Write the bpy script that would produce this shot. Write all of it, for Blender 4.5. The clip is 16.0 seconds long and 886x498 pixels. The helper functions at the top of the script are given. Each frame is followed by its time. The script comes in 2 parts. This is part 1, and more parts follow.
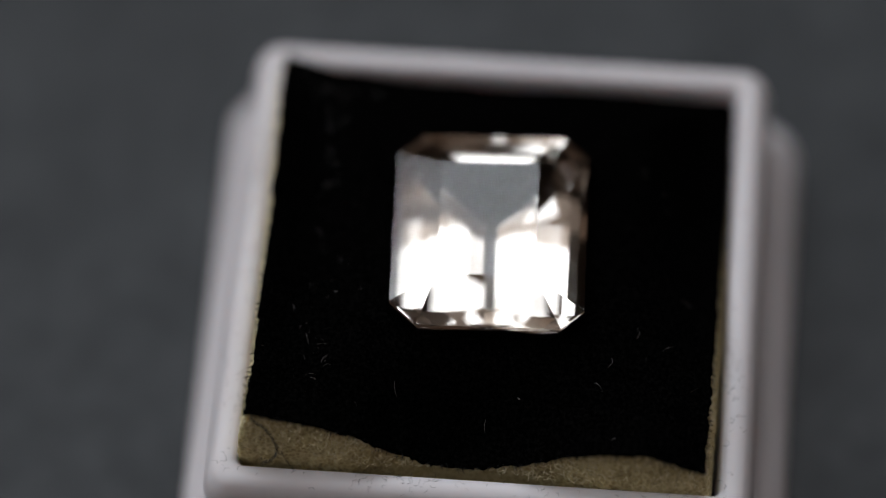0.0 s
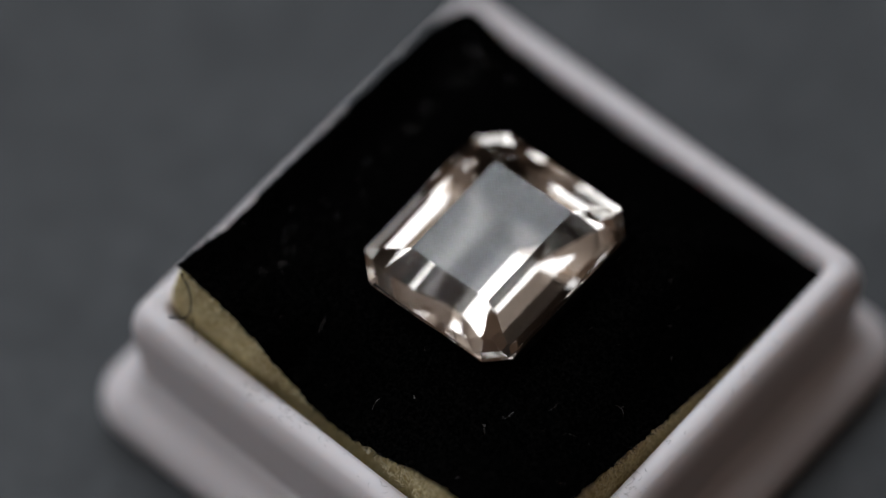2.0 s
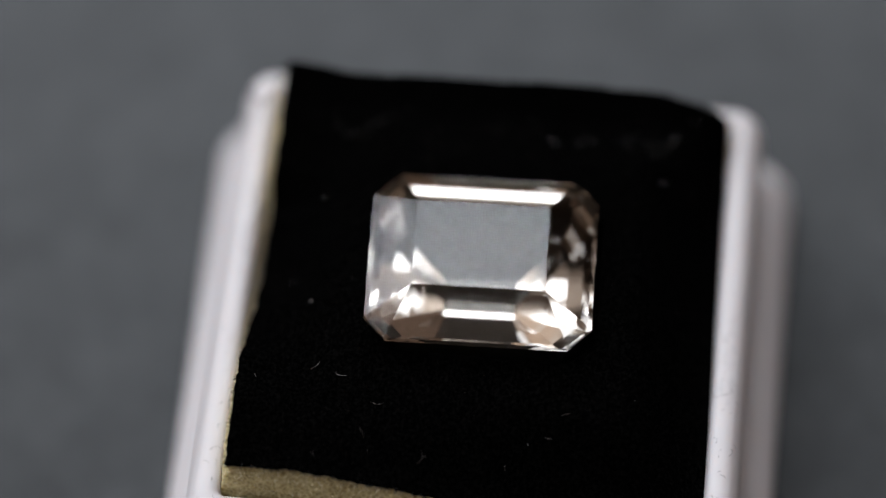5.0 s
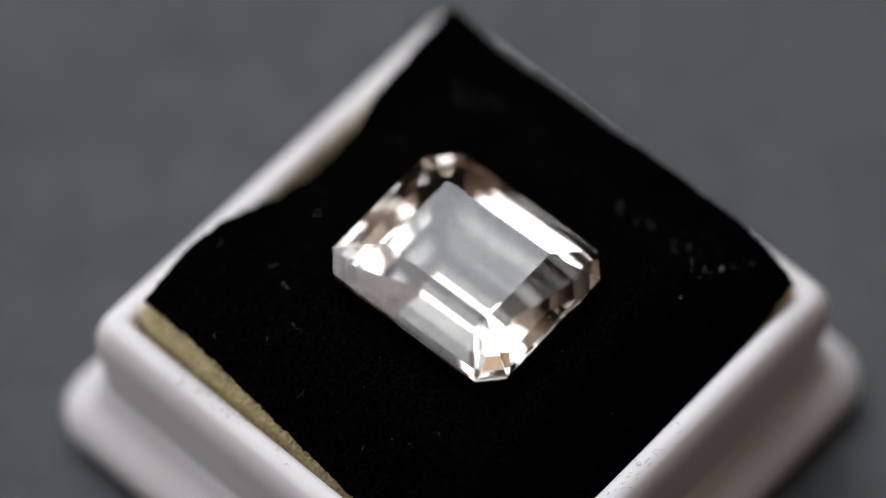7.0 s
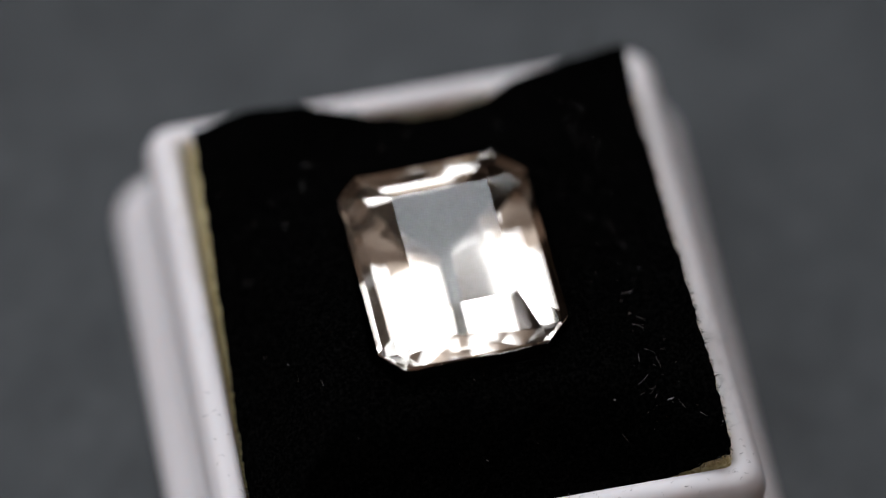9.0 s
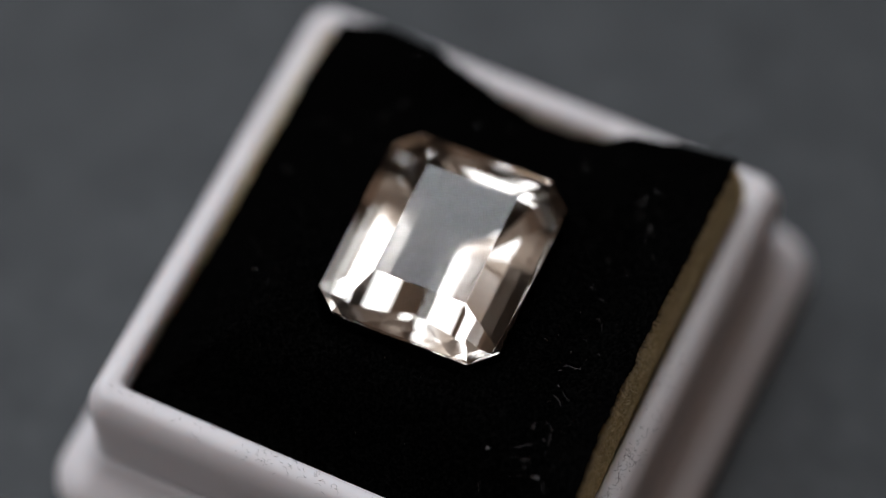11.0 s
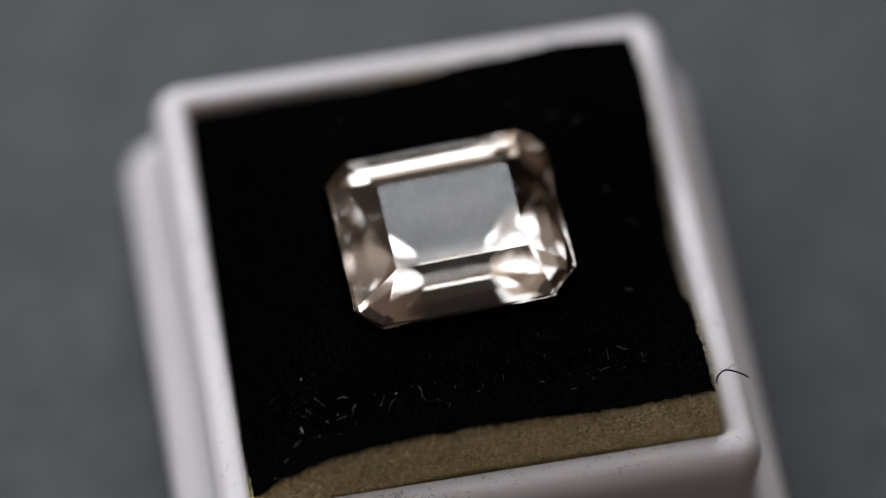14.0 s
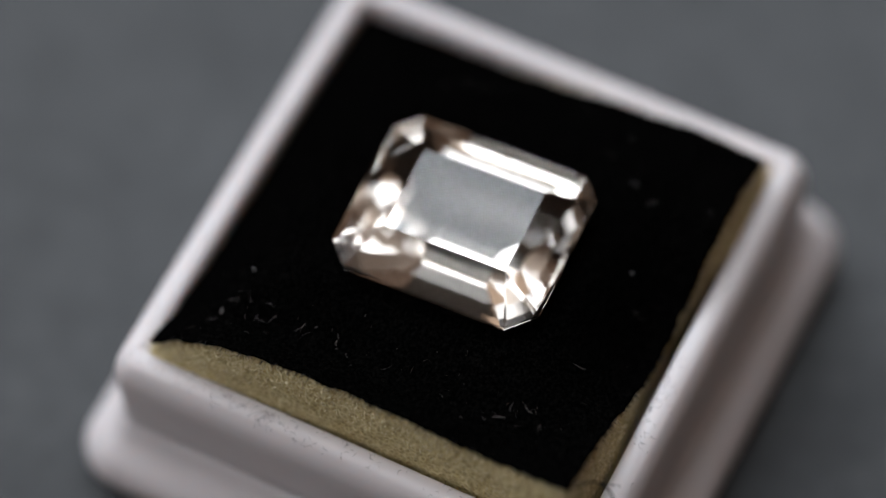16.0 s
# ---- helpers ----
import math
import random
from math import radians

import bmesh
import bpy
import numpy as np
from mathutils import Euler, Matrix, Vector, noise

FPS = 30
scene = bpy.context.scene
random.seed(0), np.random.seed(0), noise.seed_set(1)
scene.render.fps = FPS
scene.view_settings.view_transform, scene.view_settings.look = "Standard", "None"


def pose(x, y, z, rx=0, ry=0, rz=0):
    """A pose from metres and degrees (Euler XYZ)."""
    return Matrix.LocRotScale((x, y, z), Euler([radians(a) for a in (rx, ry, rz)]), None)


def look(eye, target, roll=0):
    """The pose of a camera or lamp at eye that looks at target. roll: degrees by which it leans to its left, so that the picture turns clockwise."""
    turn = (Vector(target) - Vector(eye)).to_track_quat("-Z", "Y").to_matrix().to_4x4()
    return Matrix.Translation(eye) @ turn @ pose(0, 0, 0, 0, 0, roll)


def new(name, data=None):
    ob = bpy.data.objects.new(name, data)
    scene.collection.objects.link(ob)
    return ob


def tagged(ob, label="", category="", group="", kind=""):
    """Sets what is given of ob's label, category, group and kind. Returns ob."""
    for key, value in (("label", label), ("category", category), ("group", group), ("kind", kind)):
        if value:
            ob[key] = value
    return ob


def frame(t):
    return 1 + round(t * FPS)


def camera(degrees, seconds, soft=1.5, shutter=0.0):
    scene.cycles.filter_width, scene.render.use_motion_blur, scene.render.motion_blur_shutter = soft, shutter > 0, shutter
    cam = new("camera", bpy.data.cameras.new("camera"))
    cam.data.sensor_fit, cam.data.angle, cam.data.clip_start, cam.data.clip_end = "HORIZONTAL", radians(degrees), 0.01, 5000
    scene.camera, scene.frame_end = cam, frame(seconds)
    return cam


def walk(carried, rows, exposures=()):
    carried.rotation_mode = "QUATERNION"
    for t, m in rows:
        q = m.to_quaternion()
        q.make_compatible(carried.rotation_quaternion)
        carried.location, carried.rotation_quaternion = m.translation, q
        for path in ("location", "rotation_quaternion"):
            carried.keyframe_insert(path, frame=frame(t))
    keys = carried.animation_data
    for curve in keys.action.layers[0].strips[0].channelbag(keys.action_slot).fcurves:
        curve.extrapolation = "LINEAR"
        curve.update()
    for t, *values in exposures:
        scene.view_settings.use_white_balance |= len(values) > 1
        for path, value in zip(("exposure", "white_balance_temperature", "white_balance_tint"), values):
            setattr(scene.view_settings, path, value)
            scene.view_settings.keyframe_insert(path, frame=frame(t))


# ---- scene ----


MM = 0.001
PAD_Z = 0.7852          # height of the pad's mean level over the floor
PLATE_TOP = PAD_Z - 13.2 * MM
START, SPEED, SAG = -0.367, -18.241, -0.183      # turntable angle at the start, degrees a second, slight unevenness

# ---- camera: fixed on its stand, a long macro lens ----
cam = camera(14.176, 16.0, soft=1.25)
CAM_POSE = pose(0.0, -101.66 * MM, PAD_Z + 170.81 * MM, 31.055, 0.368, 0.199)
EXPOSURES = [(0.0, -0.56), (1.5, -0.54), (3.0, -0.06), (5.5, 0.06), (7.0, 0.22), (8.0, 0.26), (8.5, 0.18), (9.2, -0.1), (11.5, -0.2), (12.5, -0.24), (13.5, -0.08), (14.5, 0.10), (16.0, 0.12)]
walk(cam, [(0.0, CAM_POSE), (16.0, CAM_POSE)], EXPOSURES)
FOCUS = 0.1939
cam.data.dof.use_dof = True
cam.data.dof.focus_distance = FOCUS
cam.data.dof.aperture_fstop = 8.2

# ---- world and light ----
world = bpy.data.worlds.new("world")
scene.world = world
world.use_nodes = True
wn = world.node_tree
sky = wn.nodes.new("ShaderNodeTexSky")
sky.sky_type = "NISHITA"
sky.sun_disc = False
sky.sun_elevation, sky.sun_rotation = radians(40), radians(200)
wn.links.new(sky.outputs["Color"], wn.nodes["Background"].inputs["Color"])
wn.nodes["Background"].inputs["Strength"].default_value = 0.05


def area_lamp(name, size_x, size_y, power, colour, eye, target):
    lamp = bpy.data.lights.new(name, "AREA")
    lamp.shape, lamp.size, lamp.size_y = "RECTANGLE", size_x, size_y
    lamp.energy, lamp.color = power, colour
    ob = new(name, lamp)
    ob.matrix_world = look(eye, target)
    return ob


area_lamp("window_light_north", 2.00, 1.25, 38, (0.885, 0.930, 1.0), (-0.50, 1.02, 2.125), (-0.50, 0.0, 2.125))
# overhead fill, added to brighten the gem's facets; no rooflight is in view
area_lamp("overhead_fill_light", 1.50, 0.95, 14, (0.885, 0.930, 1.0), (-0.81, 0.125, 2.92), (-0.81, 0.125, 0.0))
# weak fill from the left, added to lift the box's left faces
area_lamp("fill_light_west", 1.60, 1.20, 7, (0.95, 0.965, 1.0), (-1.62, -0.20, 1.85), (0.0, -0.20, 1.85))


# ---- materials ----
def material(name):
    m = bpy.data.materials.new(name)
    m.use_nodes = True
    return m, m.node_tree, m.node_tree.nodes["Principled BSDF"]


def node(tree, kind, **inputs):
    n = tree.nodes.new(kind)
    for key, value in inputs.items():
        n.inputs[key.replace("_", " ")].default_value = value
    return n


def noise_of(tree, coords, scale, detail=4.0, rough=0.6):
    n = node(tree, "ShaderNodeTexNoise", Scale=scale, Detail=detail, Roughness=rough)
    tree.links.new(coords, n.inputs["Vector"])
    return n.outputs["Fac"]


def ramp(tree, fac, stops):
    r = tree.nodes.new("ShaderNodeValToRGB")
    el = r.color_ramp.elements
    while len(el) < len(stops):
        el.new(0.5)
    for e, (pos, col) in zip(el, stops):
        e.position, e.color = pos, (*col, 1)
    tree.links.new(fac, r.inputs["Fac"])
    return r.outputs["Color"]


def bump(tree, fac, strength, distance, normal=None):
    b = node(tree, "ShaderNodeBump", Strength=strength, Distance=distance)
    tree.links.new(fac, b.inputs["Height"])
    if normal:
        tree.links.new(normal, b.inputs["Normal"])
    return b.outputs["Normal"]


def coords(tree, scale=(1, 1, 1)):
    t = tree.nodes.new("ShaderNodeTexCoord")
    m = tree.nodes.new("ShaderNodeMapping")
    m.inputs["Scale"].default_value = scale
    tree.links.new(t.outputs["Object"], m.inputs["Vector"])
    return m.outputs["Vector"]


def plain(name, colour, rough=0.6, spread=0.12, size=20.0):
    m, tree, b = material(name)
    c = coords(tree)
    lo = [v * (1 - spread) for v in colour]
    hi = [min(1, v * (1 + spread)) for v in colour]
    tree.links.new(ramp(tree, noise_of(tree, c, size), [(0.3, lo), (0.7, hi)]), b.inputs["Base Color"])
    b.inputs["Roughness"].default_value = rough
    return m


def plastic_material():
    m, tree, b = material("white_plastic")
    c = coords(tree)
    tree.links.new(ramp(tree, noise_of(tree, c, 180), [(0.3, (0.69, 0.650, 0.655)), (0.7, (0.73, 0.690, 0.695))]), b.inputs["Base Color"])
    tree.links.new(bump(tree, noise_of(tree, c, 2500, 3), 0.12, 0.00005), b.inputs["Normal"])
    b.inputs["Roughness"].default_value = 0.42
    b.inputs["Subsurface Weight"].default_value = 0.22
    b.inputs["Subsurface Radius"].default_value = (1.0, 0.75, 0.65)
    b.inputs["Subsurface Scale"].default_value = 0.0018
    return m


def velvet_material():
    m, tree, b = material("black_velvet")
    c = coords(tree)
    fine = noise_of(tree, c, 5200, 5, 0.75)
    # the sparse paler grains put the nap's fine glints into the colour
    tree.links.new(ramp(tree, fine, [(0.46, (0.0004, 0.0004, 0.0004)), (0.8, (0.0058, 0.0055, 0.0053))]), b.inputs["Base Color"])
    tree.links.new(bump(tree, fine, 0.7, 0.0001), b.inputs["Normal"])
    b.inputs["Roughness"].default_value = 1.0
    b.inputs["Specular IOR Level"].default_value = 0.0
    return m


def foam_material():
    m, tree, b = material("yellowed_foam")
    c = coords(tree)
    v = node(tree, "ShaderNodeTexVoronoi", Scale=4200.0)
    tree.links.new(c, v.inputs["Vector"])
    n = noise_of(tree, c, 900, 5)
    mix = tree.nodes.new("ShaderNodeMath")
    mix.operation = "MULTIPLY_ADD"
    mix.inputs[1].default_value = 0.55
    tree.links.new(v.outputs["Distance"], mix.inputs[0])
    half = tree.nodes.new("ShaderNodeMath")
    half.operation = "MULTIPLY"
    half.inputs[1].default_value = 0.6
    tree.links.new(n, half.inputs[0])
    tree.links.new(half.outputs[0], mix.inputs[2])
    tree.links.new(ramp(tree, mix.outputs[0], [(0.2, (0.25, 0.185, 0.075)), (0.5, (0.53, 0.435, 0.215)), (0.8, (0.72, 0.63, 0.36))]), b.inputs["Base Color"])
    tree.links.new(bump(tree, mix.outputs[0], 0.8, 0.00012), b.inputs["Normal"])
    b.inputs["Roughness"].default_value = 0.85
    b.inputs["Subsurface Weight"].default_value = 0.35
    b.inputs["Subsurface Radius"].default_value = (1.0, 0.85, 0.5)
    b.inputs["Subsurface Scale"].default_value = 0.0009
    return m


def gem_material():
    m, tree, b = material("peach_beryl")
    b.inputs["Base Color"].default_value = (1.0, 0.925, 0.83, 1)
    b.inputs["Roughness"].default_value = 0.0
    b.inputs["IOR"].default_value = 1.58
    b.inputs["Transmission Weight"].default_value = 1.0
    tree.links.new(bump(tree, noise_of(tree, coords(tree), 700, 2), 0.12, 0.000003), b.inputs["Normal"])
    return m


def plate_material():
    m, tree, b = material("brushed_slate")
    c = coords(tree)
    fine, wide = noise_of(tree, c, 520, 6, 0.75), noise_of(tree, c, 150, 3, 0.6)
    blot = tree.nodes.new("ShaderNodeMix")
    blot.inputs["Factor"].default_value = 0.42
    tree.links.new(fine, blot.inputs["A"])
    tree.links.new(wide, blot.inputs["B"])
    tree.links.new(ramp(tree, blot.outputs["Result"], [(0.34, (0.0165, 0.0194, 0.0210)), (0.5, (0.0338, 0.0380, 0.0403)), (0.66, (0.0555, 0.0605, 0.0630))]), b.inputs["Base Color"])
    b.inputs["Roughness"].default_value = 0.5
    b.inputs["Anisotropic"].default_value = 1.0
    b.inputs["Anisotropic Rotation"].default_value = 0.04
    t = tree.nodes.new("ShaderNodeTangent")
    t.direction_type, t.axis = "RADIAL", "X"
    tree.links.new(t.outputs["Tangent"], b.inputs["Tangent"])
    return m


PLASTIC, VELVET, FOAM, GEM, PLATE = plastic_material(), velvet_material(), foam_material(), gem_material(), plate_material()
LINT = plain("pale_lint", (0.33, 0.32, 0.31), 0.9, 0.1, 900)
STRUT = plain("foam_strut", (0.80, 0.72, 0.48), 0.35, 0.15, 700)
DARK_FIBRE = plain("black_fibre", (0.012, 0.012, 0.012), 0.9, 0.2, 900)
PALE_FIBRE = plain("pale_fibre", (0.20, 0.188, 0.178), 0.8, 0.5, 900)
GREY_FIBRE = plain("grey_fibre", (0.06, 0.053, 0.05), 0.9, 0.2, 900)
# unseen east and south walls, kept dark so the box's near sides stay dim
DIM_WALL = plain("dim_brown_wall", (0.17, 0.108, 0.075), 0.9, 0.06, 6)
PLASTER = plain("beige_plaster", (0.30, 0.215, 0.155), 0.9, 0.06, 6)
CEILING = plain("pale_ceiling", (0.66, 0.57, 0.50), 0.9, 0.04, 6)
BOARDS = plain("brown_floorboards", (0.16, 0.11, 0.075), 0.5, 0.2, 8)
OAK = plain("dark_table_wood", (0.10, 0.075, 0.055), 0.5, 0.2, 30)
PAINT = plain("white_window_paint", (0.72, 0.72, 0.70), 0.5, 0.04, 12)


# ---- mesh helpers ----
def link(name, bm, mat, parent=None, label="", smooth=False):
    me = bpy.data.meshes.new(name)
    bm.normal_update()
    bm.to_mesh(me)
    bm.free()
    me.materials.append(mat)
    if smooth:
        for p in me.polygons:
            p.use_smooth = True
    ob = new(name, me)
    if parent:
        ob.parent = parent
    if label:
        ob["label"] = label
    return ob


def part(name, bm, mat, parent, label="", smooth=False):
    return link(name, bm, mat, parent, label, smooth)


def block(bm, x0, x1, y0, y1, z0, z1):
    m = Matrix.Translation(((x0 + x1) / 2, (y0 + y1) / 2, (z0 + z1) / 2)) @ Matrix.Diagonal((x1 - x0, y1 - y0, z1 - z0, 1))
    bmesh.ops.create_cube(bm, size=1, matrix=m)
    return bm


def box_of(*bounds):
    return block(bmesh.new(), *bounds)


def rounded_square(half, radius, steps=8):
    pts = []
    for k, (sx, sy) in enumerate(((1, 1), (-1, 1), (-1, -1), (1, -1))):
        for i in range(steps + 1):
            a = radians(90 * (k + i / steps))
            pts.append((sx * (half - radius) + radius * math.cos(a), sy * (half - radius) + radius * math.sin(a)))
    return pts


def loft(bm, rings, close_first=False, close_last=False):
    """Faces between rings of equal length; each ring is a list of points."""
    vs = [[bm.verts.new(p) for p in ring] for ring in rings]
    n = len(vs[0])
    for a, b in zip(vs, vs[1:]):
        for i in range(n):
            bm.faces.new((a[i], a[(i + 1) % n], b[(i + 1) % n], b[i]))
    if close_first:
        bm.faces.new(list(reversed(vs[0])))
    if close_last:
        bm.faces.new(vs[-1])
    return vs


def eased(pts, steps=4):
    """More points on a smooth curve through pts."""
    p = [Vector(q) for q in (pts[0], *pts, pts[-1])]
    out = []
    for a, b, c, d in zip(p, p[1:], p[2:], p[3:]):
        for k in range(steps):
            f = k / steps
            out.append(0.5 * (2 * b + (c - a) * f + (2 * a - 5 * b + 4 * c - d) * f * f + (3 * b - a - 3 * c + d) * f ** 3))
    return out + [p[-1]]


def tube(bm, pts, r, sides=4):
    """A thin round strand through pts."""
    rings = []
    for i, p in enumerate(pts):
        p = Vector(p)
        d = (Vector(pts[min(i + 1, len(pts) - 1)]) - Vector(pts[max(i - 1, 0)])).normalized()
        s = d.orthogonal().normalized()
        t = d.cross(s)
        taper = r * (0.5 if i in (0, len(pts) - 1) else 1)
        rings.append([p + taper * (math.cos(a) * s + math.sin(a) * t) for a in (2 * math.pi * k / sides for k in range(sides))])
    loft(bm, rings, True, True)


def along(knots, x):
    """Smooth curve through knots (x, y)."""
    xs = [k[0] for k in knots]
    i = min(max(sum(k <= x for k in xs) - 1, 0), len(knots) - 2)
    f = min(max((x - xs[i]) / (xs[i + 1] - xs[i]), 0), 1)
    f = f * f * (3 - 2 * f) * 0.6 + f * 0.4
    return knots[i][1] * (1 - f) + knots[i + 1][1] * f


# ---- the room, out of view, that closes the place; its tones tune the bounced light ----
def wall_with_window(name, m, length, left, right, low, high, label):
    """A wall along x, 15 cm thick, with one opening; m places it."""
    bm = bmesh.new()
    block(bm, 0, length, 0, 0.15, 0, low)
    block(bm, 0, length, 0, 0.15, high, 2.9)
    block(bm, 0, left, 0, 0.15, low, high)
    block(bm, right, length, 0, 0.15, low, high)
    w = tagged(link(name, bm, PLASTER), label, "wall", kind="structure")
    w.matrix_world = m
    frame_bm = bmesh.new()
    for x in (left, (left + right) / 2 - 0.02, right - 0.04):
        block(frame_bm, x, x + 0.04, 0.10, 0.14, low, high)
    for z in (low, high - 0.04):
        block(frame_bm, left + 0.04, right - 0.04, 0.102, 0.138, z, z + 0.04)
    part("window_frame", frame_bm, PAINT, w, "white painted window frame")


def room():
    tagged(link("floor", box_of(-1.6, 1.6, -2.0, 1.0, -0.1, 0.0), BOARDS), "brown wooden floor of a small room", "floor", kind="structure")
    # ceiling with a gap that lets the added overhead fill through
    bm = bmesh.new()
    block(bm, -1.6, 1.6, -2.0, -0.36, 2.9, 3.0)
    block(bm, -1.6, 1.6, 0.61, 1.0, 2.9, 3.0)
    block(bm, -1.6, -1.56, -0.36, 0.61, 2.9, 3.0)
    block(bm, -0.05, 1.6, -0.36, 0.61, 2.9, 3.0)
    tagged(link("ceiling", bm, CEILING), "plain pale unseen ceiling with an opening for the added overhead fill", "ceiling", kind="structure")
    wall_with_window("wall_north", pose(-1.75, 1.0, 0), 3.5, 0.25, 2.25, 1.50, 2.75, "beige plaster wall with a wide bright window")
    # this opening only serves the added left fill
    wall_with_window("wall_west", pose(-1.6, -2.0, 0, 0, 0, 90), 3.0, 1.0, 2.6, 1.25, 2.45, "unseen beige plaster wall with an opening for the added left fill")
    tagged(link("wall_east", box_of(1.6, 1.75, -2.0, 1.0, 0, 2.9), DIM_WALL), "unseen dark brown wall added to dim the bounced light", "wall", kind="structure")
    tagged(link("wall_south", box_of(-1.75, 1.75, -2.15, -2.0, 0, 2.9), DIM_WALL), "unseen dark brown wall added to dim the bounced light", "wall", kind="structure")


def table():
    t = tagged(new("table"), "dark wooden table under the turntable", "table")
    part("tabletop", box_of(-0.5, 0.5, -0.35, 0.35, 0.715, PLATE_TOP - 0.022), OAK, t)
    for x in (-0.45, 0.45):
        for y in (-0.30, 0.30):
            part("leg", box_of(x - 0.03, x + 0.03, y - 0.03, y + 0.03, 0.0, 0.714), OAK, t)


room()
table()

# ---- the turntable ----
def turntable():
    bm = bmesh.new()
    n = 96
    rings = []
    for r, z in ((0.160, -22.0), (0.162, -21.0), (0.162, -1.2), (0.1612, -0.35), (0.160, 0.0)):
        rings.append([(r * math.cos(2 * math.pi * k / n), r * math.sin(2 * math.pi * k / n), z * MM) for k in range(n)])
    loft(bm, rings, True, True)
    return tagged(link("turntable", bm, PLATE), "dark grey matt turntable plate with mottled brushed surface", "turntable")


# ---- the box, in its own space: millimetres from its centre at the pad's level ----
HALF = 15.11
TRAY = pose(0.188 * MM, -0.054 * MM, 0, 0, 0, -0.433)      # the tray's seat under the pad
PROFILE = [(-2.15, -10.5), (-2.0, -2.45), (-1.93, -2.0), (-1.8, -1.73), (-1.55, -1.62), (-1.15, -1.6), (-0.78, -1.68), (-0.58, -1.88), (-0.34, -2.23), (-0.14, -2.76), (-0.02, -3.45), (-0.05, -4.55), (-0.11, -6.05),
           (-0.13, -7.05), (-0.06, -7.6), (0.14, -8.42), (0.48, -9.07), (0.92, -9.57), (1.43, -10.02), (1.85, -10.57), (2.09, -11.17), (2.13, -11.87), (1.91, -12.67), (1.43, -13.12), (0.9, -13.26)]


def gem_box():
    b = new("gem_box")
    bm = bmesh.new()
    rings = []
    for o, z in PROFILE:
        pts = rounded_square(HALF + o, max(0.35, 1.55 + 0.6 * o), 8)
        rings.append([TRAY @ Vector((x * MM, y * MM, z * MM)) for x, y in pts])
    loft(bm, rings[:15], True, True)
    bmesh.ops.recalc_face_normals(bm, faces=bm.faces)
    part("tray", bm, PLASTIC, b, smooth=True)
    bm = bmesh.new()
    loft(bm, rings[14:], True, True)
    bmesh.ops.recalc_face_normals(bm, faces=bm.faces)
    part("base_flange", bm, PLASTIC, b, smooth=True)
    return tagged(b, "open square white plastic gem box with stepped base", "gem box")


# ---- the pad: velvet over foam ----
EDGE_AB = [(-12.9, 2.5), (-8.6, 2.0), (-2.5, 2.3), (3.6, 2.45), (8.6, 2.0), (11.3, 0.9), (13.2, -0.6)]
EDGE_DC = [(-12.9, 0.1), (-9.4, 0.3), (-4.4, -0.5), (0.4, -1.5), (3.0, -2.0), (7.0, -2.3), (13.2, -2.9)]
EDGE_AD = [(-12.9, 2.5), (-9.7, 1.8), (-6.9, 0.9), (-4.3, -0.9), (-2.4, -1.6), (-0.6, -1.8), (2.3, -1.0), (3.6, -0.3), (5.2, 0.5), (6.9, 1.2), (9.5, 1.4), (12.9, 0.1)]
EDGE_BC = [(-12.9, -0.6), (-9.5, -2.0), (-5.3, -2.6), (-0.7, -2.8), (4.0, -2.6), (12.9, -2.9)]
U0, U1, V0, V1 = -12.85, 12.85, -12.95, 13.05
GEM_U, GEM_V, GIRDLE, TABLE_Z, CULET = 5.336, 6.218, 2.794, 4.135, -3.4
CUTS = (0.99, 1.036, 1.17, 0.943)      # the four cut corners, against the mean


def octagon(hu, hv, cut):
    pts = []
    for k, (su, sv) in enumerate(((1, 1), (-1, 1), (-1, -1), (1, -1))):
        c = cut * CUTS[k]
        pair = [(su * (hu - c), sv * hv), (su * hu, sv * (hv - c * 0.95))]
        pts += pair if k % 2 else pair[::-1]
    return pts[1:] + pts[:1]


def skewed(u, v):
    """The cloth is cut a little out of square."""
    s, t = (u - U0) / (U1 - U0), (v - V0) / (V1 - V0)
    du = (1 - s) * (1 - t) * 0.29 + (1 - s) * t * 0.08 + s * t * 0.50 - s * (1 - t) * 0.5
    du += (1 - s) ** 3 * 1.4 * t * (1 - t)
    dv = (1 - s) * (1 - t) * 0.76 + s * t * 0.14 + s * (1 - t) * 0.02
    return u + du, v + dv


def pad_height(u, v, pocket=True):
    s, t = (u - U0) / (U1 - U0), (v - V0) / (V1 - V0)
    s, t = min(max(s, 0), 1), min(max(t, 0), 1)
    ab, dc, ad, bc = along(EDGE_AB, v), along(EDGE_DC, v), along(EDGE_AD, u), along(EDGE_BC, u)
    corner = (1 - s) * (1 - t) * 2.5 + s * (1 - t) * 0.1 + (1 - s) * t * -0.6 + s * t * -2.9
    z = (1 - s) * ab + s * dc + (1 - t) * ad + t * bc - corner
    d = min(u - U0, U1 - u, v - V0, V1 - v)
    w = min(max(d / 5.2, 0), 1)
    w = w * w * (3 - 2 * w)
    r = max(abs(u) / 12.8, abs(v) / 12.8)
    inner = 2.05 - 1.7 * r * r - 0.03 * u + 0.01 * v
    inner += 0.25 * noise.noise((u * 0.22, v * 0.22, 3.1))
    z = z * (1 - w) + inner * w
    z += 0.05 * noise.noise((u * 0.9, v * 0.9, 7.7))
    if pocket:
        k = max(abs(u) / GEM_U, abs(v) / GEM_V, (abs(u) + abs(v)) / (GEM_U + GEM_V - 1.3))
        if k < 0.985:
            z = min(z, CULET - 0.6 + (GIRDLE - CULET) * max(k - 0.25, 0) / 0.72 * 0.75)
    return z


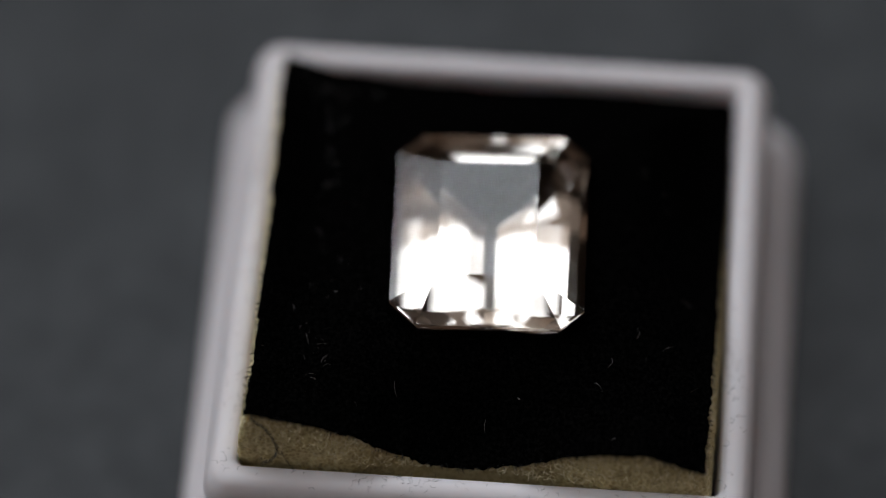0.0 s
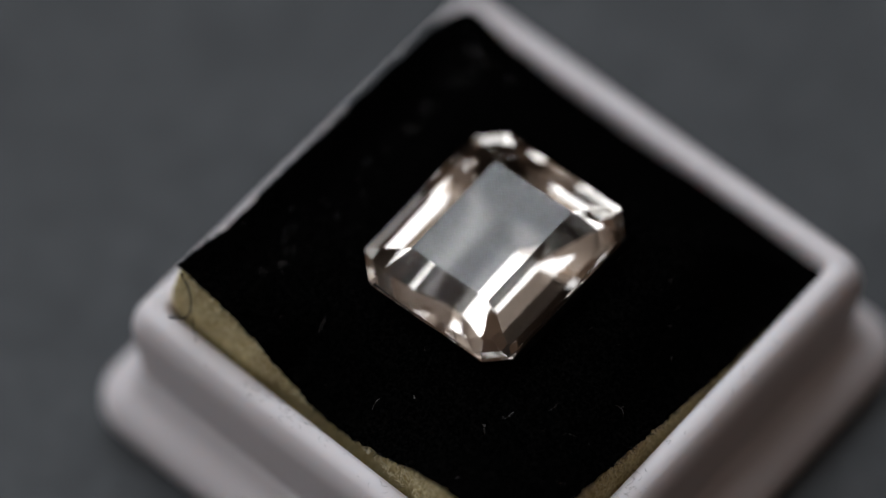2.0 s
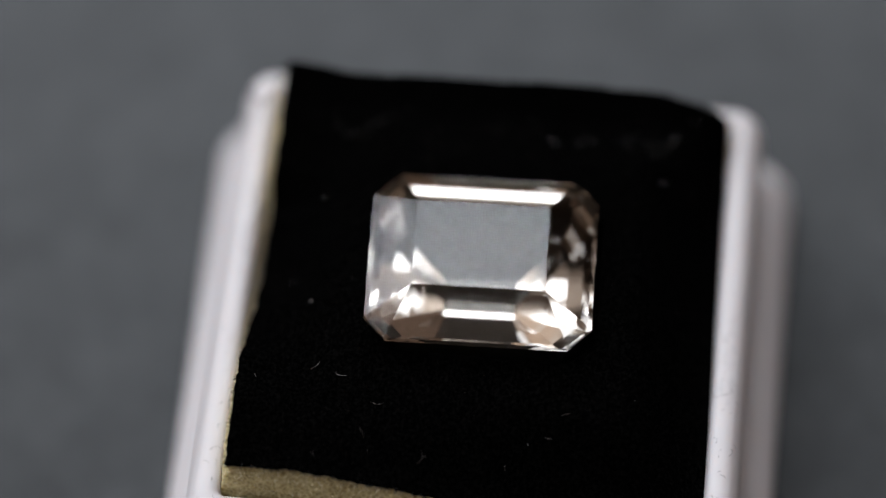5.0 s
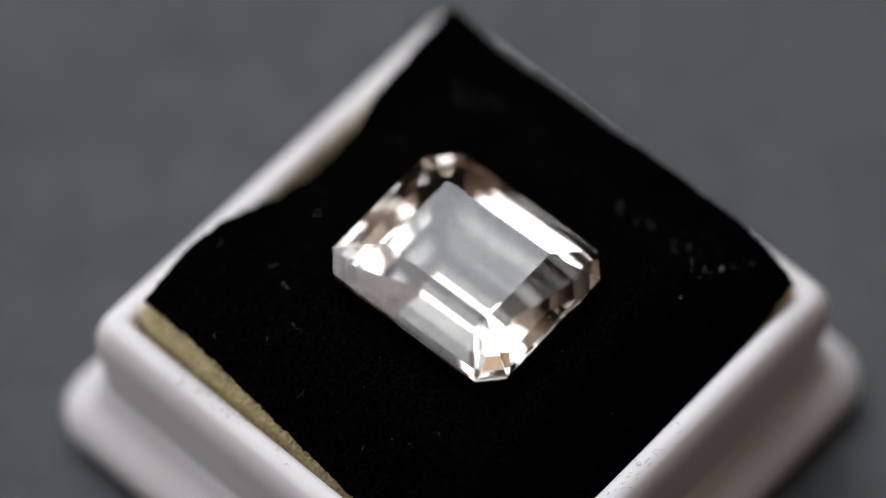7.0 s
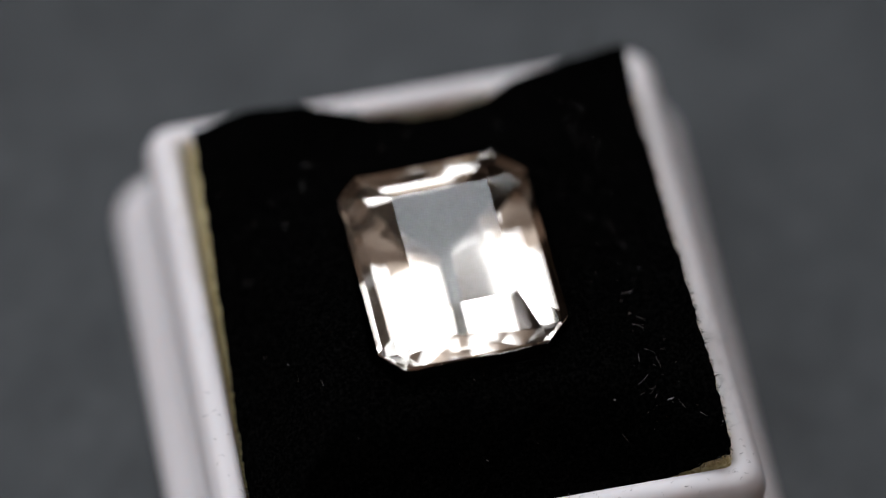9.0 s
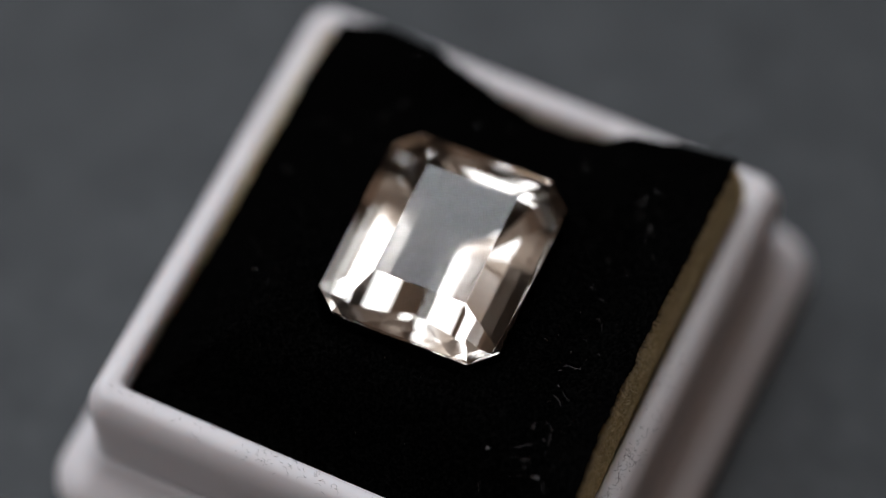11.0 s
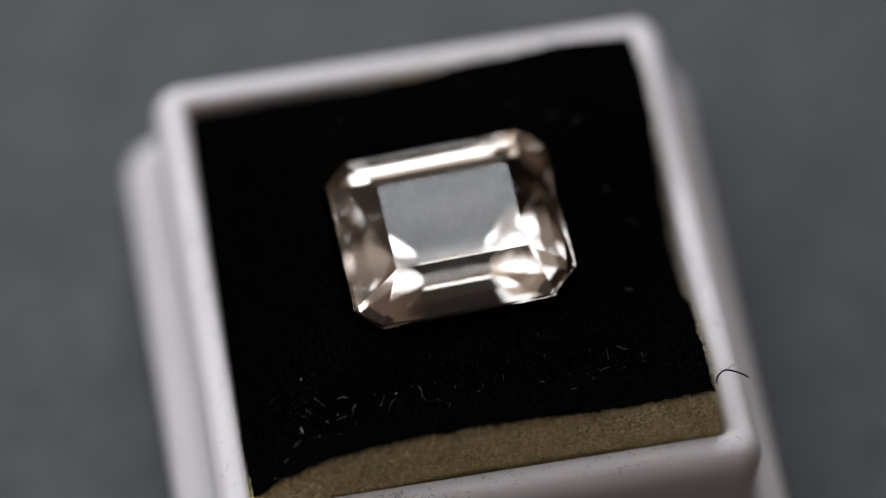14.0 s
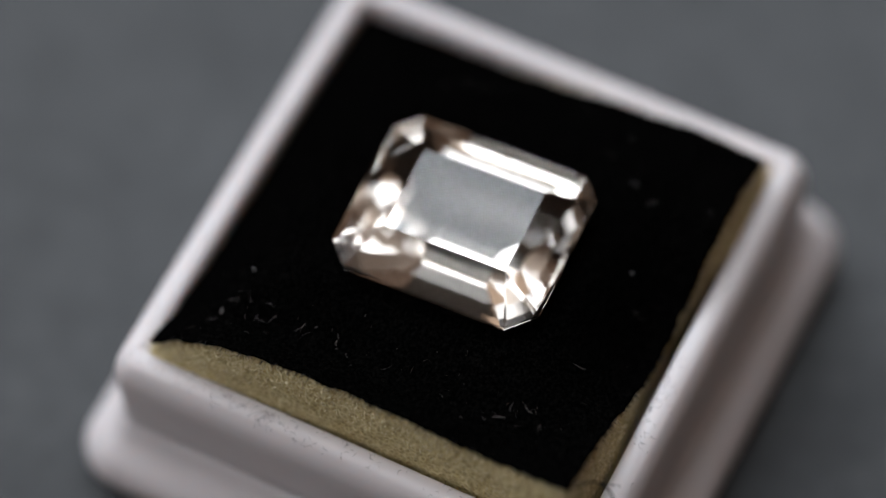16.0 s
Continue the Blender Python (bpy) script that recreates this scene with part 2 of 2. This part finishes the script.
def pad_grid(bm, n, drop, inset, ragged, skirt, hollow=0.0):
    """A sheet over the pad, with a skirt round its edge; inset and drop in millimetres."""
    rows = []
    for j in range(n + 1):
        row = []
        for i in range(n + 1):
            s, t = i / n, j / n
            u, v = U0 + (U1 - U0) * s, V0 + (V1 - V0) * t
            e = min(s, 1 - s, t, 1 - t)
            z = pad_height(u, v, not hollow) - drop - hollow * min(max((e - 0.05) / 0.12, 0), 1)
            if e < 0.012 and ragged:
                u += ragged * noise.noise((u * 4, v * 4, 1.3)) + 0.10 * noise.noise((u * 0.8, v * 0.8, 5.0))
                v += ragged * noise.noise((u * 4, v * 4, 9.3)) + 0.10 * noise.noise((u * 0.8, v * 0.8, 8.0))
            if hollow and v < -11 and abs(u) < 7:
                v += 0.42 * (-11 - v) * (1 - (u / 7) ** 2)      # the foam is torn back under the dip in the cloth
            u, v = skewed(u * (1 - inset / 12.9), v * (1 - inset / 12.9))
            row.append(bm.verts.new((u * MM, v * MM, z * MM)))
        rows.append(row)
    for j in range(n):
        for i in range(n):
            bm.faces.new((rows[j][i], rows[j][i + 1], rows[j + 1][i + 1], rows[j + 1][i]))
    rim = [rows[0][i] for i in range(n)] + [rows[j][n] for j in range(n)] + [rows[n][i] for i in range(n, 0, -1)] + [rows[j][0] for j in range(n, 0, -1)]
    base = [w.co.copy() for w in rim]
    for kind, depth, out, rough in skirt:
        f = 1 + out / 12.9
        base = [Vector((x * f, y * f, z - depth * MM if kind == "by" else depth * MM)) for x, y, z in base]
        low = []
        for x, y, z in base:
            jag = (rough * noise.noise((x * 3600, y * 3600, z * 3600)) + 0.6 * rough * noise.noise((x * 9000, y * 9000, z * 7000))) * MM
            low.append(bm.verts.new((x + (jag if abs(x) > abs(y) else 0), y + (jag if abs(y) >= abs(x) else 0), z)))
        m = len(rim)
        for i in range(m):
            bm.faces.new((rim[i], low[i], low[(i + 1) % m], rim[(i + 1) % m]))
        rim = low
    bmesh.ops.recalc_face_normals(bm, faces=bm.faces)


def gem_pad():
    p = new("gem_pad")
    bm = bmesh.new()
    pad_grid(bm, 180, 0.0, 0.0, 0.10, [("by", 0.18, 0.02, 0.1), ("by", 0.22, -0.15, 0.1)])
    velvet = part("velvet_cover", bm, VELVET, p, "black velvet cloth with frayed edges", True)
    bm = bmesh.new()
    rnd = random.Random(5)
    for i in range(1500):
        side, f = rnd.randrange(4), rnd.random()
        u = U0 + (U1 - U0) * f if side in (0, 1) else (U0 if side == 2 else U1)
        v = V0 + (V1 - V0) * f if side in (2, 3) else (V0 if side == 0 else V1)
        out = Vector(((0, -1), (0, 1), (-1, 0), (1, 0))[side])
        z = pad_height(u, v) - rnd.uniform(0.0, 0.3)
        d = Vector((*(out * rnd.uniform(0.06, 0.22)), 0)) + Vector((rnd.uniform(-0.1, 0.1), rnd.uniform(-0.1, 0.1), rnd.uniform(-0.1, 0.12)))
        a = Vector((*skewed(u, v), z)) - d * 0.4
        tube(bm, [a * MM, (a + d * 0.7 + Vector((0, 0, 0.02))) * MM, (a + d * 1.5) * MM], rnd.uniform(0.010, 0.022) * MM, 3)
    tagged(part("fringe", bm, DARK_FIBRE, velvet), kind="stuff")
    bm = bmesh.new()
    skirt = [("by", 0.3, out, 0.13) for out in (0.14, 0.13, 0.11, 0.09, 0.07, 0.06, 0.05, 0.04, 0.03, 0.02, 0.0, 0.0, -0.02, -0.02)]
    pad_grid(bm, 190, 0.42, 0.26, 0.0, skirt + [("at", -9.0, -0.5, 0.0)], hollow=6.5)
    foam = part("foam_block", bm, FOAM, p, "yellowed open-cell foam core", True)
    bm = bmesh.new()
    for i in range(6500):
        side, f = rnd.choice((0, 0, 2, 2, 2, 3, 1)), rnd.random()
        u = U0 + (U1 - U0) * f if side in (0, 1) else (U0 if side == 2 else U1)
        v = V0 + (V1 - V0) * f if side in (2, 3) else (V0 if side == 0 else V1)
        depth = rnd.uniform(0.35, 4.2)
        z = pad_height(u, v) - depth
        if z < -2.0:
            continue
        grow = 1 + (-0.10 + min(depth, 2.2) * 0.18) / 12.9
        a = Vector((*skewed(u * (grow if side > 1 else 1), v * (grow if side < 2 else 1)), z))
        d = Vector((rnd.uniform(-1, 1), rnd.uniform(-1, 1), rnd.uniform(-1, 1))).normalized() * rnd.uniform(0.10, 0.26)
        bow = Vector((rnd.uniform(-1, 1), rnd.uniform(-1, 1), rnd.uniform(-1, 1))) * 0.05
        tube(bm, [(a - d) * MM, (a + bow) * MM, (a + d) * MM], rnd.uniform(0.014, 0.030) * MM, 3)
    tagged(part("foam_cell_web", bm, STRUT, foam, "pale open foam cell walls"), kind="stuff")
    return tagged(p, "black velvet pad over yellowed foam, wavy and loose at its edges", "display pad")


# ---- the gemstone ----
def gemstone():
    bm = bmesh.new()
    g0 = octagon(GEM_U, GEM_V, 1.32)
    tab = [(2.603, 3.58), (-2.771, 3.58), (-2.771, -3.724), (2.603, -3.724)]
    top = [bm.verts.new((x * MM, y * MM, TABLE_Z * MM)) for x, y in tab]
    up = [bm.verts.new((x * MM, y * MM, GIRDLE * MM)) for x, y in g0]
    dn = [bm.verts.new((x * MM, y * MM, (GIRDLE - 0.18) * MM)) for x, y in g0]

    def row(hu, hv, cut, z, du, dv):
        return [bm.verts.new(((x + du) * MM, (y + dv) * MM, z * MM)) for x, y in octagon(hu, hv, cut)]

    s0 = row(5.30, 6.17, 1.31, 2.39, 0.0, 0.0)
    s1 = row(4.62, 5.64, 1.14, 1.27, -0.02, 0.02)
    s2 = row(3.71, 4.97, 0.92, 0.25, 0.03, 0.02)
    s3 = row(2.36, 3.82, 0.58, -1.02, 0.01, -0.03)
    s4 = row(0.32, 1.98, 0.12, -2.73, 0.04, -0.02)
    bm.faces.new(top)
    pairs = [(0, 0, 1), (1, 2, 3), (2, 4, 5), (3, 6, 7)]
    nxt = {0: 1, 1: 2, 2: 3, 3: 0}
    for k, i, j in pairs:
        bm.faces.new((top[k], up[i], up[j], top[nxt[k]]))
        bm.faces.new((top[nxt[k]], up[j], up[(j + 1) % 8]))
    for i in range(8):
        bm.faces.new((up[i], dn[i], dn[(i + 1) % 8], up[(i + 1) % 8]))

    for a, b in ((dn, s0), (s0, s1), (s1, s2), (s2, s3), (s3, s4)):
        for i in range(8):
            j = (i + 1) % 8
            bm.faces.new((a[i], b[i], b[j], a[j]))
    bm.faces.new(s4)
    bmesh.ops.recalc_face_normals(bm, faces=bm.faces)
    tilt = Matrix.Translation((0, 0, 2.6 * MM)) @ pose(-0.062 * MM, -0.109 * MM, 0, 0, 0, 1.577) @ pose(0, 0, 0, -0.683, -0.49, 0) @ Matrix.Translation((0, 0, -2.6 * MM))
    bmesh.ops.transform(bm, matrix=tilt, verts=bm.verts)
    g = link("gemstone", bm, GEM)
    rnd = random.Random(11)
    bm = bmesh.new()
    for i in range(110):
        u, v = rnd.gauss(0.5, 1.3), rnd.gauss(0.2, 1.6)
        z = rnd.uniform(0.2, 3.2)
        r = rnd.uniform(0.010, 0.038)
        bmesh.ops.create_icosphere(bm, subdivisions=1, radius=r * MM, matrix=Matrix.Translation((u * MM, v * MM, z * MM)) @ Matrix.Diagonal((1, rnd.uniform(0.6, 2.0), 0.7, 1)))
    for i in range(34):
        u, v, z = rnd.gauss(0.9, 0.7), rnd.gauss(0.3, 1.5), rnd.uniform(1.2, 3.6)
        a, l = rnd.gauss(0.35, 0.25), rnd.uniform(0.06, 0.32)
        tube(bm, [((u + l * f * math.cos(a)) * MM, (v + l * f * math.sin(a)) * MM, (z + 0.05 * f) * MM) for f in (0, 0.5, 1.0)], rnd.uniform(0.005, 0.011) * MM, 3)
    tagged(part("inclusions", bm, LINT, g, "fine pale specks inside the stone"), kind="stuff")
    bm = bmesh.new()
    for i in range(90):
        u, v = rnd.gauss(0.9, 0.8), rnd.gauss(0.0, 1.6)
        if abs(v) > 3.6 or abs(u) > 2.7:
            continue
        r = rnd.choice((0.012, 0.014, 0.018, 0.022, 0.034))
        bmesh.ops.create_icosphere(bm, subdivisions=1, radius=r * MM, matrix=Matrix.Translation((u * MM, v * MM, (TABLE_Z + 0.4 * r) * MM)) @ Matrix.Diagonal((1, rnd.uniform(0.7, 1.8), 0.5, 1)))
    for u, v, a, l in ((2.2, -1.0, 0.5, 0.30), (-1.2, 2.2, 2.0, 0.16)):
        tube(bm, [((u + l * f * math.cos(a + 0.8 * f)) * MM, (v + l * f * math.sin(a + 0.8 * f)) * MM, (TABLE_Z + 0.02) * MM) for f in (0, 0.3, 0.6, 1.0)], 0.010 * MM, 3)
    bmesh.ops.transform(bm, matrix=tilt, verts=bm.verts)
    tagged(part("surface_dust", bm, LINT, g, "pale dust specks on the polished table facet"), kind="stuff")
    return tagged(g, "clear pale peach emerald-cut gemstone set in black velvet", "gemstone")


# ---- lint, threads, specks ----
def strand(bm, u, v, length, curl, radius, lift, rnd):
    a = rnd.uniform(0, 2 * math.pi)
    pts = []
    x, y = u, v
    n = 6
    for i in range(n):
        z = pad_height(x, y, False) + 0.03 + lift * math.sin(math.pi * i / (n - 1))
        pts.append((x * MM, y * MM, z * MM))
        x += length / n * math.cos(a)
        y += length / n * math.sin(a)
        a += curl * rnd.uniform(0.3, 1.2)
    tube(bm, pts, radius * MM, 3)


def clear_of_gem(u, v):
    return max(abs(u) / (GEM_U + 0.6), abs(v) / (GEM_V + 0.6)) > 1


def lint():
    bm = bmesh.new()
    rnd = random.Random(21)
    count = 0
    while count < 190:
        if rnd.random() < 0.68:
            u, v = rnd.uniform(-12.4, -8.2), rnd.uniform(-12, 12)
        else:
            u, v = rnd.uniform(-12, 12), rnd.uniform(-12, 12)
        if not clear_of_gem(u, v):
            continue
        strand(bm, u, v, rnd.choice((0.05, 0.08, 0.12, 0.2, 0.3, 0.45, 0.7, 0.9)), rnd.uniform(-0.45, 0.45), rnd.uniform(0.003, 0.008), rnd.uniform(0.0, 0.15), rnd)
        count += 1
    return tagged(link("lint", bm, PALE_FIBRE), "fine pale lint fibres clinging to black velvet", "lint", kind="stuff")


def lint_fleck(u, v, size, seed):
    bm = bmesh.new()
    rnd = random.Random(seed)
    for i in range(rnd.choice((3, 4, 5))):
        a = rnd.uniform(0, 2 * math.pi)
        l = size * rnd.uniform(0.5, 1.0)
        p = [(0, 0, 0.05), (l * 0.5 * math.cos(a), l * 0.5 * math.sin(a), 0.10), (l * math.cos(a + 0.4), l * math.sin(a + 0.4), 0.06)]
        tube(bm, [tuple(c * MM for c in q) for q in p], rnd.uniform(0.012, 0.024) * MM, 4)
    f = tagged(link("lint_fleck", bm, LINT), "tiny white lint fleck on black velvet", "lint", group="flecks on the velvet pad")
    return f, (u, v, pad_height(u, v, False) + 0.01)


def loose_thread():
    t = new("loose_thread")
    bm = bmesh.new()
    knots = [(-12.16, -12.5, 2.45), (-11.90, -12.56, 2.05), (-11.46, -12.69, 1.74), (-10.98, -13.05, 1.37), (-10.70, -13.5, 0.95), (-10.80, -13.95, 0.77), (-11.2, -14.36, 0.95), (-11.4, -14.5, 1.0)]
    tube(bm, [p * MM for p in eased(knots)], 0.055 * MM, 5)
    part("strand", bm, DARK_FIBRE, t, smooth=True)
    for knots in ([(-10.85, -13.2, 1.25), (-10.45, -13.55, 0.7), (-10.1, -13.9, 0.2), (-9.75, -14.1, -0.3), (-9.9, -14.15, -0.45)], [(-10.75, -13.6, 0.95), (-10.3, -13.75, 0.6), (-10.05, -14.0, 0.15)], [(-11.15, -14.3, 0.95), (-11.35, -14.3, 1.15), (-11.5, -14.45, 1.2)]):
        bm = bmesh.new()
        tube(bm, [p * MM for p in eased(knots)], 0.016 * MM, 4)
        part("stray_fibre", bm, DARK_FIBRE, t, smooth=True)
    return tagged(t, "curled black thread hanging from the velvet corner", "thread")


def rim_fibres():
    bm = bmesh.new()
    rnd = random.Random(33)
    for i in range(430):
        side, f = rnd.choice((0, 1, 2, 2, 3)), rnd.uniform(-13.5, 13.5)
        if rnd.random() < 0.5:
            f = rnd.gauss((-4, 3, 6, -6)[side], 1.6)
        o = min(rnd.uniform(13.35, 14.6), rnd.uniform(13.35, 14.9))
        u, v = ((f, -o), (f, o), (-o, f), (o, f))[side]
        a = rnd.uniform(0, 2 * math.pi)
        l = rnd.uniform(0.12, 0.4)
        z = -1.59
        p = [(u, v, z), (u + l * 0.5 * math.cos(a), v + l * 0.5 * math.sin(a), z + 0.06), (u + l * math.cos(a + 0.5), v + l * math.sin(a + 0.5), z + 0.03)]
        tube(bm, [tuple(c * MM for c in q) for q in p], rnd.uniform(0.008, 0.015) * MM, 3)
    return tagged(link("rim_fibres", bm, GREY_FIBRE), "short dark fibres scattered on the white box rim", "lint", kind="stuff")


# ---- everything turns with the plate ----
BOX = pose(0, 0, 0, 0, 0, -3.5) @ Matrix.Translation((1.198 * MM, 0.925 * MM, 0)) @ pose(0, 0, 0, 0, -0.558, 0)
riders = []


def ride(ob, place):
    riders.append((ob, place))


ride(turntable(), Matrix.Translation((0, 0, PLATE_TOP - PAD_Z)))
for thing in (gem_box(), gem_pad(), gemstone(), lint(), loose_thread(), rim_fibres()):
    ride(thing, BOX)
for k, (u, v, size) in enumerate(((-10.0, 9.9, 0.30), (-7.0, 9.4, 0.32), (-9.0, 4.6, 0.12), (-10.8, 2.0, 0.14), (2.1, -9.4, 0.13), (9.8, 3.2, 0.12))):
    fleck, (x, y, z) = lint_fleck(u, v, size, 100 + k)
    ride(fleck, BOX @ Matrix.Translation((x * MM, y * MM, z * MM)))


def motions():
    times = [i * 0.5 for i in range(33)]
    for ob, place in riders:
        walk(ob, [(t, Matrix.Translation((0, 0, PAD_Z)) @ pose(0, 0, 0, 0, 0, START + SPEED * t + SAG * ((t - 8) / 8) ** 2) @ place) for t in times])


motions()
